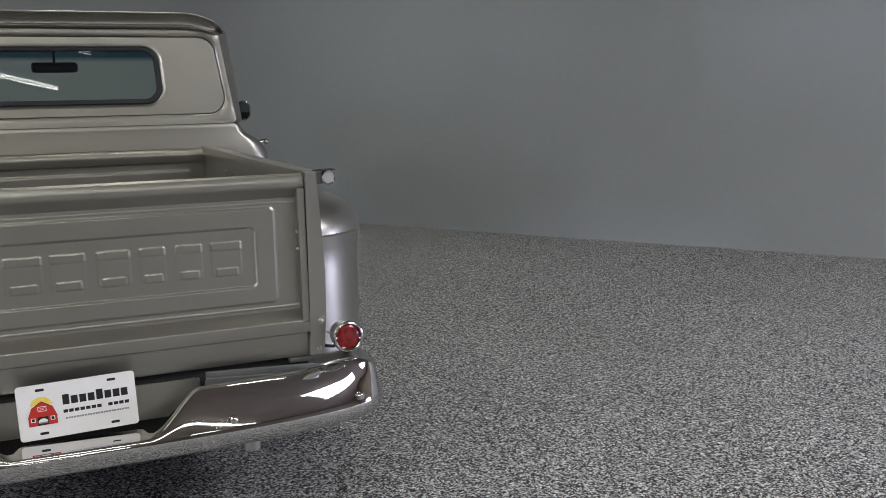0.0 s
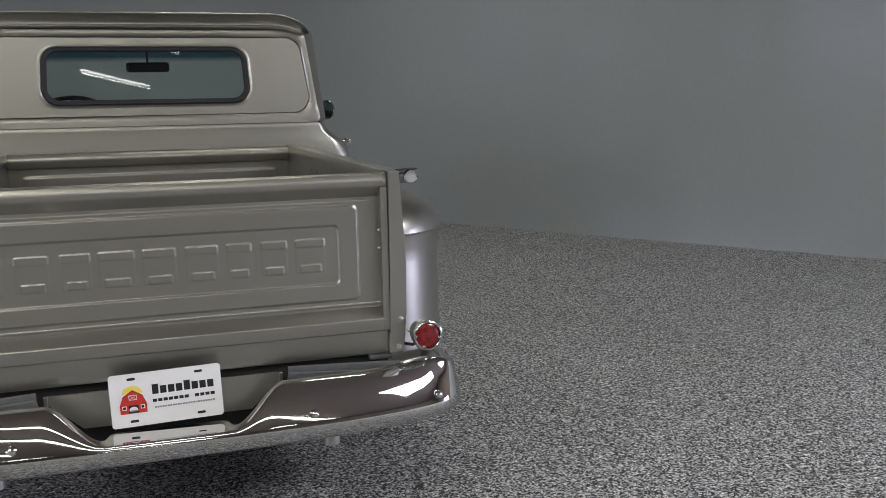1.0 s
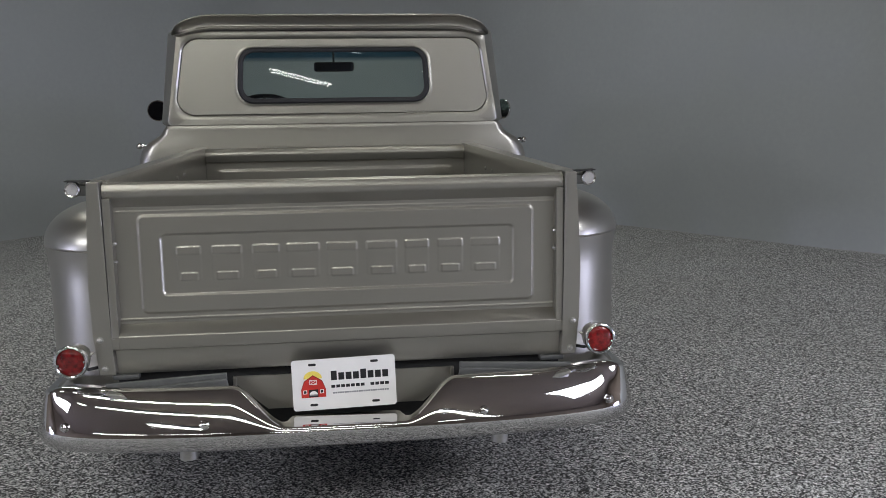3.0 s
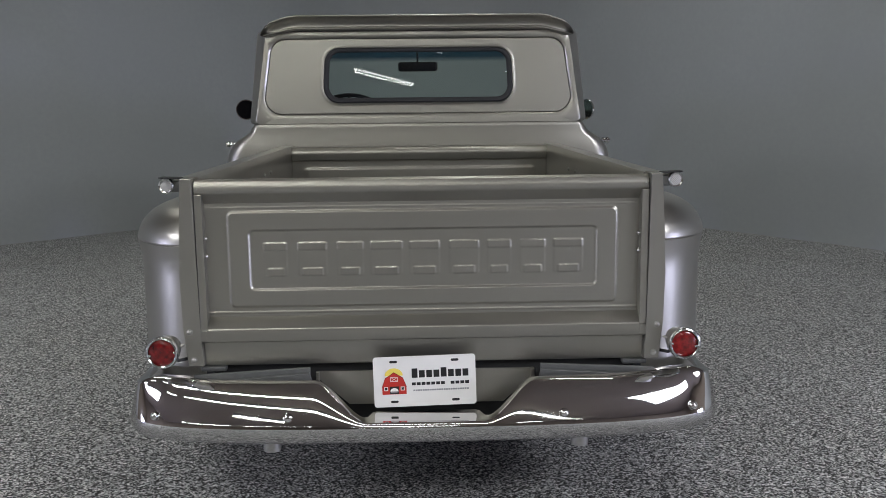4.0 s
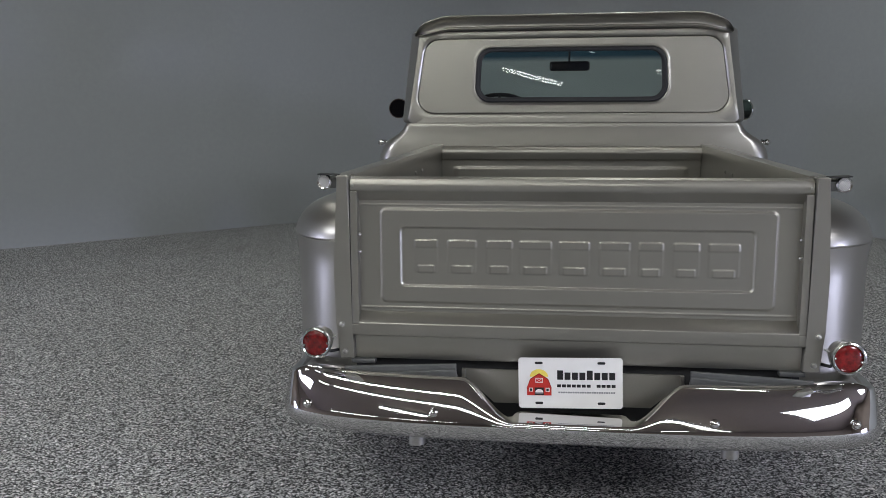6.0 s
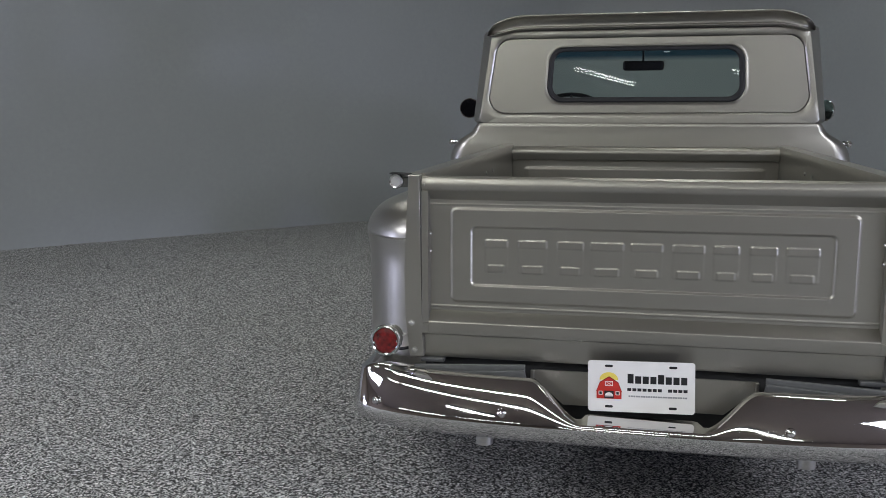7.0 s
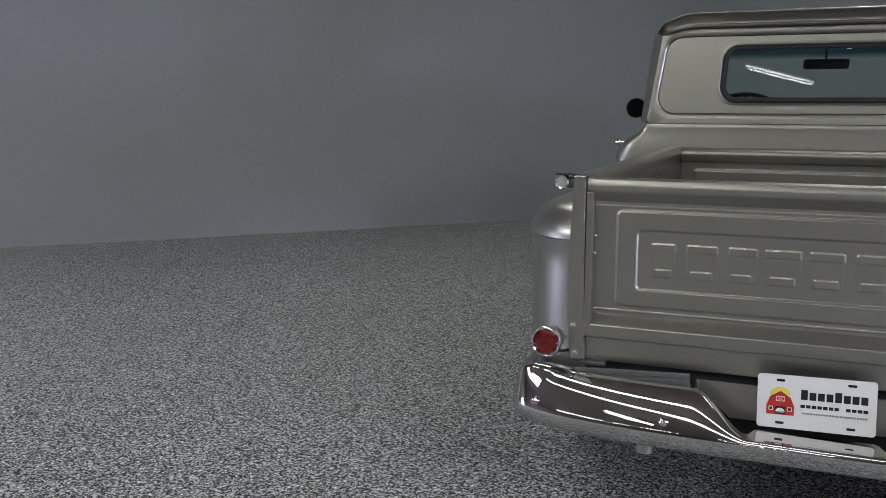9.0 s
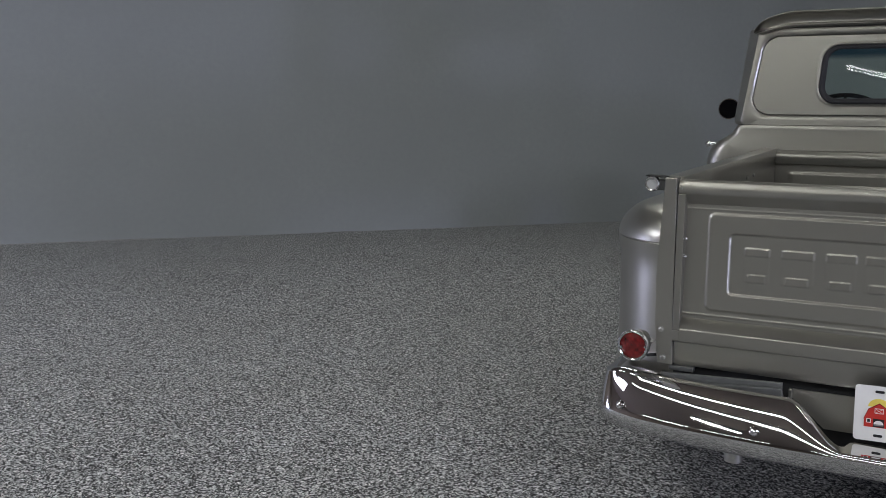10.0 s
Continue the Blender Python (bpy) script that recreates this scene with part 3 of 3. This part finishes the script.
def tail_lamp(s):
    c = (s * 0.731, -0.062, 0.608)
    turn = s * 3
    top = part("tail_lamp", ring_lathe(c, turn, [(0.020, -0.075), (0.030, -0.070), (0.037, -0.05), (0.0395, -0.02), (0.0395, 0.0)]), PAINT, truck, "round red tail lamp in a chrome ring")
    part("chrome_ring", ring_lathe(c, turn, [(0.0395, -0.006), (0.0440, -0.005), (0.0462, 0.000), (0.0462, 0.006), (0.0440, 0.011), (0.0405, 0.0125), (0.0375, 0.010), (0.0365, 0.005), (0.0365, -0.006)], 48, False), TRIMCHROME, top, "chrome ring")
    part("lens", ring_lathe(c, turn, [(0.0372, -0.004), (0.0372, 0.004), (0.031, 0.008), (0.018, 0.0105), (0.0005, 0.011)]), REDLENS, top, "red lens")
    for sx in (1, -1):
        part("ring_screw", bolt(c[0] + sx * 0.0345, c[1] - 0.0075, c[2] - 0.004 - 0.004 * s * sx, 0.0026, 0.003), CHROME, top)
    part("bracket", merge(box(min(s * 0.684, s * 0.706), max(s * 0.684, s * 0.706), -0.030, -0.005, 0.613, 0.6165, 0.001), box(min(s * 0.694, s * 0.698), max(s * 0.694, s * 0.698), -0.045, -0.02, 0.585, 0.612, 0.001)), STEEL, top)
    part("wire", tube([(s * 0.684, 0.02, 0.566), (s * 0.705, 0.0, 0.566), (s * 0.722, 0.0, 0.580), (s * 0.73, -0.002, 0.598)], 0.005, 8), RUBBER, top)


def stake_lamp(s):
    c = (s * 0.719, 0.030, 1.064)
    top = part("corner_lamp", ring_lathe(c, s * 8, [(0.012, -0.07), (0.017, -0.06), (0.0195, -0.035), (0.020, 0.0)], 28), DARKGREY, truck, "small round corner lamp in a chrome ring")
    part("chrome_ring", ring_lathe(c, s * 8, [(0.0195, -0.006), (0.0222, -0.004), (0.0225, 0.003), (0.0205, 0.006), (0.0168, 0.004), (0.0165, -0.004)], 36, False), TRIMCHROME, top, "chrome ring")
    part("lens", ring_lathe(c, s * 8, [(0.019, -0.002), (0.019, 0.002), (0.012, 0.004), (0.0005, 0.005)], 28), CLEARLENS, top, "clear patterned lens")
    part("mount_plate", prism([(s * 0.676, 1.086), (s * 0.735, 1.0885), (s * 0.735, 1.0855), (s * 0.676, 1.083)], "y", 0.012, 0.052), BLACK, top)
    part("mount_arm", box(min(s * 0.68, s * 0.712), max(s * 0.68, s * 0.712), 0.03, 0.07, 1.045, 1.075, 0.006), DARKGREY, top)


for s in (1, -1):
    tail_lamp(s)
    stake_lamp(s)

# cab
LEAN_BACK = 0.085
CAB_Y = 2.11


def cab_y(z):
    return CAB_Y + (z - 1.19) * LEAN_BACK


def cab_ring(zb, zt, wb, wt, r, off, low=None):
    """One ring of the cab's back; low is how far its foot lies behind the panel, where that differs."""
    low = off if low is None else low
    return [(x, cab_y(z) + low + (off - low) * sstep(1.22, 1.34, z), z) for x, z in rounded(zb, zt, wb, wt, r)]


shell = [
    cab_ring(1.300, 1.562, 0.474, 0.468, 0.074, 0.020),
    cab_ring(1.294, 1.569, 0.482, 0.475, 0.078, 0.000),
    cab_ring(1.291, 1.573, 0.486, 0.479, 0.080, -0.0022),
    cab_ring(1.287, 1.577, 0.491, 0.484, 0.083, -0.0018),
    cab_ring(1.283, 1.581, 0.496, 0.489, 0.086, 0.0),
    cab_ring(1.280, 1.584, 0.500, 0.493, 0.088, 0.0),
    cab_ring(1.249, 1.607, 0.768, 0.738, 0.078, 0.0),
    cab_ring(1.2435, 1.612, 0.774, 0.744, 0.082, 0.0),
    cab_ring(1.2420, 1.6135, 0.7755, 0.7455, 0.083, 0.010),
    cab_ring(1.2400, 1.6155, 0.7775, 0.7475, 0.085, 0.012),
    cab_ring(1.2385, 1.617, 0.779, 0.749, 0.086, 0.001),
    cab_ring(1.231, 1.625, 0.787, 0.755, 0.090, -0.0040, -0.0035),
    cab_ring(1.218, 1.636, 0.800, 0.762, 0.080, -0.0045, -0.0040),
    cab_ring(1.193, 1.650, 0.822, 0.770, 0.040, -0.0040, -0.0040),
    cab_ring(1.190, 1.657, 0.8275, 0.7755, 0.030, 0.004, 0.0),
    cab_ring(1.190, 1.660, 0.834, 0.782, 0.026, 0.013),
    cab_ring(1.190, 1.660, 0.860, 0.812, 0.022, 0.052),
    cab_ring(1.190, 1.660, 0.872, 0.826, 0.022, 0.10),
    cab_ring(1.190, 1.660, 0.880, 0.832, 0.022, 0.28),
]
cab = part("cab", loft(shell), PAINT, truck, "satin silver cab with an inset back panel", angle=32)
seal = [cab_ring(1.299, 1.563, 0.475, 0.469, 0.074, 0.021), cab_ring(1.295, 1.568, 0.480, 0.474, 0.077, -0.002), cab_ring(1.301, 1.562, 0.473, 0.467, 0.072, -0.008), cab_ring(1.312, 1.552, 0.462, 0.456, 0.064, -0.006), cab_ring(1.320, 1.547, 0.454, 0.448, 0.057, 0.005), cab_ring(1.318, 1.549, 0.456, 0.450, 0.057, 0.02)]
part("window_seal", loft(seal), RUBBER, cab, "black rubber seal", angle=50)
pane = loft([cab_ring(1.312, 1.552, 0.462, 0.456, 0.064, 0.008)], True, True)
rear_glass = part("rear_window", pane, GLASS, cab, "tinted rear window glass", smooth=False)
rear_glass.visible_shadow = False


def plan_ring(y0, y1, w, r, z, side=10):
    return [(x, y, z) for x, y in rounded(y0, y1, w, w, r, side=side)]


def crowned(ring):
    """The roof droops towards its sides, and its height above the drip edge falls off there."""
    drip = 1.662
    return [(x, y, (z if z < drip else drip + (z - drip) * (1 - math.exp(-max(0.0, 0.792 - abs(x)) / 0.030))) - 0.031 * sstep(0.60, 0.79, abs(x))) for x, y, z in ring]


# rows up the roof's edge: how far inside the drip line, half width, height; a cove runs up to a thin overhanging rim
ROOF = ((0.03, 0.750, 1.655), (-0.004, 0.776, 1.656), (-0.014, 0.785, 1.6585), (-0.018, 0.788, 1.6625), (-0.017, 0.788, 1.6660), (-0.011, 0.784, 1.6695), (-0.005, 0.779, 1.6735), (-0.004, 0.778, 1.679), (-0.0065, 0.780, 1.688), (-0.0125, 0.783, 1.698), (-0.021, 0.786, 1.7065), (-0.032, 0.789, 1.7135), (-0.0405, 0.7905, 1.7160), (-0.0448, 0.791, 1.7175), (-0.0470, 0.791, 1.7205), (-0.0462, 0.791, 1.7238), (-0.0425, 0.791, 1.7262), (-0.034, 0.789, 1.7278), (-0.018, 0.785, 1.7290), (0.012, 0.765, 1.7305), (0.05, 0.730, 1.7325), (0.12, 0.666, 1.737), (0.30, 0.504, 1.743), (0.5, 0.324, 1.746))
roof = [crowned(plan_ring(2.125 + i, 3.36 - i, w, 0.065, z, 48)) for i, w, z in ROOF]
part("roof", loft(roof, True, True, True), PAINT, cab, "overhanging roof", angle=28)
part("headliner", box(-0.76, 0.76, 2.20, 3.25, 1.630, 1.638), INTERIOR, cab)
body = [plan_ring(CAB_Y - a, 3.55, w, r, z) for z, w, a, r in ((1.190, 0.840, 0.0, 0.03), (1.186, 0.844, 0.002, 0.032), (1.170, 0.855, 0.003, 0.035), (1.150, 0.868, 0.004, 0.045), (1.128, 0.902, 0.006, 0.06), (1.105, 0.940, 0.008, 0.07), (1.085, 0.962, 0.01, 0.08), (1.06, 0.977, 0.012, 0.085), (1.02, 0.988, 0.014, 0.085), (0.90, 0.995, 0.015, 0.085), (0.62, 0.985, 0.01, 0.08), (0.45, 0.94, -0.02, 0.08))]
part("lower_body", loft(body, True, True, True), PAINT, cab, "flared lower cab body", angle=30)
both("front_pillar", lambda: tube([(0.80, 3.42, 1.18), (0.77, 3.22, 1.62)], 0.028, 10), PAINT, cab)
for ob in both("side_window", lambda: prism([(2.38, 1.19), (3.38, 1.19), (3.20, 1.64), (2.35, 1.64)], "x", 0.80, 0.804), GLASS, cab, smooth=False):
    ob.visible_shadow = False


def slope_glass(u0, u1):
    a, b = Vector((0, 3.43, 1.19)), Vector((0, 3.22, 1.64))
    p, q = a.lerp(b, u0), a.lerp(b, u1)
    bm = bmesh.new()
    bm.faces.new([bm.verts.new(v) for v in ((-0.78, p.y, p.z), (0.78, p.y, p.z), (0.76, q.y, q.z), (-0.76, q.y, q.z))])
    return bm


shield = part("windshield", slope_glass(0, 0.7), GLASS, cab, "tinted windshield glass", smooth=False)
shield.visible_shadow = False
strip = part("sun_strip", slope_glass(0.7, 1), BLUEGLASS, cab, "blue shade band across the windshield top", smooth=False)
strip.visible_shadow = False
part("header", box(-0.77, 0.77, 3.18, 3.26, 1.61, 1.65, 0.008), INTERIOR, cab)
part("dashboard", box(-0.78, 0.78, 3.05, 3.42, 1.10, 1.22, 0.03, 3), INTERIOR, cab)
part("bench_seat", box(-0.72, 0.72, 2.24, 2.42, 0.85, 1.27, 0.05, 3), INTERIOR, cab, "dark bench seat")
wheel = part("steering_wheel", tube([(-0.42 + 0.2 * math.cos(2 * math.pi * k / 40), 2.92 + 0.2 * math.sin(2 * math.pi * k / 40) * 0.72, 1.225 + 0.2 * math.sin(2 * math.pi * k / 40) * 0.60) for k in range(41)], 0.012, 8), RUBBER, cab, "black steering wheel")
part("column", tube([(-0.42, 3.2, 1.06), (-0.42, 2.93, 1.215)], 0.022, 10), RUBBER, wheel)
for a in (0, 120, 240):
    c, s_ = math.cos(radians(a + 90)), math.sin(radians(a + 90))
    part("spoke", tube([(-0.42, 2.94, 1.205), (-0.42 + 0.2 * c, 2.92 + 0.144 * s_, 1.225 + 0.12 * s_)], 0.008, 8), RUBBER, wheel)
rvm = part("inside_mirror", box(-0.117, 0.117, 2.985, 3.01, 1.481, 1.537, 0.014, 3), RUBBER, cab, "dark inside rear-view mirror")
part("end_cap", box(0.1165, 0.1195, 2.986, 3.008, 1.487, 1.533, 0.001), CHROME, rvm, "bright end cap")
part("mirror_stem", tube([(0, 3.0, 1.53), (0, 3.05, 1.60), (0, 3.1, 1.64)], 0.006, 8), RUBBER, rvm)

# door furniture
for s, turn in ((1, -52), (-1, 8)):
    m = part("door_mirror", lathe([(0.020, -0.035), (0.045, -0.028), (0.060, -0.010), (0.063, 0.0), (0.061, 0.006), (0.057, 0.006), (0.057, 0.0)], pose(s * 1.075 - 0.006 * (s + 1), 3.2, 1.255 - 0.009 * s, 90, 0, turn), 36, False), CHROME, cab, "round chrome door mirror")
    part("mirror_glass", lathe([(0.058, 0.002), (0.058, 0.005), (0.0005, 0.0055)], pose(s * 1.075 - 0.006 * (s + 1), 3.2, 1.255 - 0.009 * s, 90, 0, turn), 36), MIRRORGLASS if s > 0 else MIRROR, m, "dark mirror glass")
    part("mirror_arm", tube([(s * 0.84, 3.3, 1.19), (s * 1.0, 3.25, 1.22), (s * 1.07, 3.23, 1.25)], 0.008, 8), CHROME, m)
    part("door_handle", merge(tube([(s * 0.965, 2.46, 1.075), (s * 1.02, 2.46, 1.078), (s * 1.045, 2.47, 1.079), (s * 1.05, 2.62, 1.079)], 0.010, 10), lathe([(0.016, -0.005), (0.016, 0.006), (0.010, 0.016), (0.0005, 0.018)], pose(s * 1.045, 2.47, 1.079, 90, 0, 0), 14)), CHROME, cab, "chrome push-button door handle")

# front of the truck and wheels
hood = [plan_ring(3.45 + i, 4.98 - i, 0.86 - i, 0.12, z) for i, z in ((0.0, 0.55), (0.0, 0.98), (0.01, 1.04), (0.04, 1.08), (0.12, 1.12), (0.3, 1.15))]
part("hood", loft(hood, True, True, True), PAINT, truck, "rounded hood", angle=30)


def front_fender():
    rings = []
    for y, w, zt in ((3.5, 0.968, 1.02), (3.8, 0.985, 1.03), (4.4, 0.985, 1.02), (4.85, 0.97, 0.98), (4.98, 0.90, 0.90)):
        low = 0.45
        if 3.45 < y < 4.3:
            low = 0.76
        rings.append([(0.70, y, low), (w - 0.01, y, low), (w, y, low + 0.05), (w, y, zt - 0.1), (w - 0.05, y, zt - 0.02), (w - 0.14, y, zt), (0.70, y, zt)])
    return loft(rings, True, True, True)


both("front_fender", front_fender, PAINT, truck, angle=35)
part("front_bumper", box(-0.95, 0.95, 5.0, 5.08, 0.42, 0.56, 0.03, 3), CHROME, truck)


def wheel_set(x, y):
    s = 1 if x > 0 else -1
    m = pose(x, y, 0.335, 0, 90, 0)
    w = part("wheel", lathe([(0.2, -0.09), (0.205, -0.06), (0.19, 0.0), (0.205, 0.06), (0.2, 0.09)], m, 40), STEEL, truck, "steel wheel with black tyre")
    part("tyre", lathe([(0.205, -0.095), (0.24, -0.112), (0.29, -0.115), (0.325, -0.10), (0.335, -0.07), (0.335, 0.07), (0.325, 0.10), (0.29, 0.115), (0.24, 0.112), (0.205, 0.095)], m, 48, False), RUBBER, w, "black tyre")
    part("hub_cap", lathe([(0.12, 0.0), (0.12, 0.09 * s), (0.09, 0.115 * s), (0.0005, 0.125 * s)], m, 32), CHROME, w, "chrome hub cap")


for x in (-0.755, 0.755):
    for y in (0.95, 3.87):
        wheel_set(x, y)
both("running_step", lambda: box(0.66, 0.93, 1.70, 2.12, 0.46, 0.49, 0.01), PAINT, truck)

# licence plate: logo and lettering as plain shapes
plate_pose = Matrix.Translation((-0.003, -0.032, 0.5025)) @ pose(0, 0, 0, -3, 0, 0) @ pose(0, 0, 0, 0, -1.4, 0)


plate = part("show_plate", loft([[(x, y, z) for x, z in rounded(-0.073, 0.073, 0.146, 0.146, 0.009)] for y in (-0.0008, 0.0008)], True, True, True), PLATE, None, "white show plate with a red barn emblem", smooth=False)
tagged(plate, "white show plate with a red barn emblem above the chrome bumper", "plate")
plate.matrix_world = plate_pose


def on_plate(name, pts, mat, lift=0.0):
    return part(name, prism(pts, "y", -0.0013 - lift, -0.0009), mat, plate, smooth=False)


def rect(x0, x1, z0, z1):
    return [(x0, z0), (x1, z0), (x1, z1), (x0, z1)]


for x in (-0.088, 0.087):
    for z in (0.058, -0.058):
        on_plate("slot", [(x + px, z + pz) for px, pz in rounded(-0.0035, 0.0035, 0.011, 0.011, 0.0034, arc=4, side=2)], INK)
on_plate("sun", [(-0.088 + 0.026 * math.cos(radians(a)), 0.018 + 0.022 * math.sin(radians(a))) for a in range(0, 181, 15)], YELLOWINK)
on_plate("barn", [(-0.122, -0.036), (-0.053, -0.036), (-0.053, -0.014), (-0.0625, 0.011), (-0.0875, 0.0275), (-0.1125, 0.011), (-0.122, -0.014)], REDINK, 0.0003)
for sx in (1, -1):
    for (x0, z0), (x1, z1) in (((0.0, 0.0285), (0.0255, 0.012)), ((0.0255, 0.012), (0.0355, -0.0145))):
        on_plate("roof_edge", [(-0.0875 + sx * x0, z0), (-0.0875 + sx * x1, z1), (-0.0875 + sx * x1, z1 - 0.0026), (-0.0875 + sx * x0, z0 - 0.0026)], DARKRED, 0.0006)
on_plate("loft_door", rect(-0.098, -0.077, 0.001, 0.0145), PLATE, 0.0006)
on_plate("loft_panel", rect(-0.0965, -0.0785, 0.0025, 0.013), REDINK, 0.0008)
for sx in (1, -1):
    on_plate("loft_brace", [(-0.0875 - sx * 0.0085, 0.0030), (-0.0875 - sx * 0.0068, 0.0030), (-0.0875 + sx * 0.0085, 0.0125), (-0.0875 + sx * 0.0068, 0.0125)], PLATE, 0.0010)
on_plate("barn_door", rect(-0.1005, -0.0745, -0.035, -0.013), INK, 0.0006)
on_plate("door_shape", [(-0.0875 + 0.0115 * math.cos(radians(a)), -0.027 + 0.0095 * math.sin(radians(a))) for a in range(0, 181, 20)], PLATE, 0.0008)
on_plate("door_bar", rect(-0.0985, -0.0765, -0.0305, -0.0272), GREYINK, 0.0010)
for x in (-0.1165, -0.0695):
    on_plate("barn_window", rect(x, x + 0.011, -0.025, -0.014), PLATE, 0.0006)
    on_plate("window_pane", rect(x + 0.002, x + 0.009, -0.0232, -0.0158), INK, 0.0008)


def bar_row(x0, x1, count, z0, low, high, mat, gaps=()):
    """Plain bars standing in for a line of lettering."""
    step = (x1 - x0) / count
    for k in range(count):
        if k not in gaps:
            tall = high if k in (0, 4) or count > 12 else low
            on_plate("lettering_bar", rect(x0 + k * step + step * 0.07, x0 + k * step + step * 0.86, z0, z0 + tall), mat)


bar_row(-0.038, 0.128, 8, 0.010, 0.021, 0.027, INK)
bar_row(-0.038, 0.128, 12, -0.012, 0.0085, 0.0085, INK, (7,))
bar_row(-0.034, 0.126, 24, -0.029, 0.0045, 0.0045, GREYINK)
part("plate_holder", box(-0.10, 0.10, 0.003, 0.008, -0.065, 0.06), BLACK, plate)
part("plate_strut", box(-0.03, 0.03, 0.006, 0.045, -0.05, 0.02), BLACK, plate)
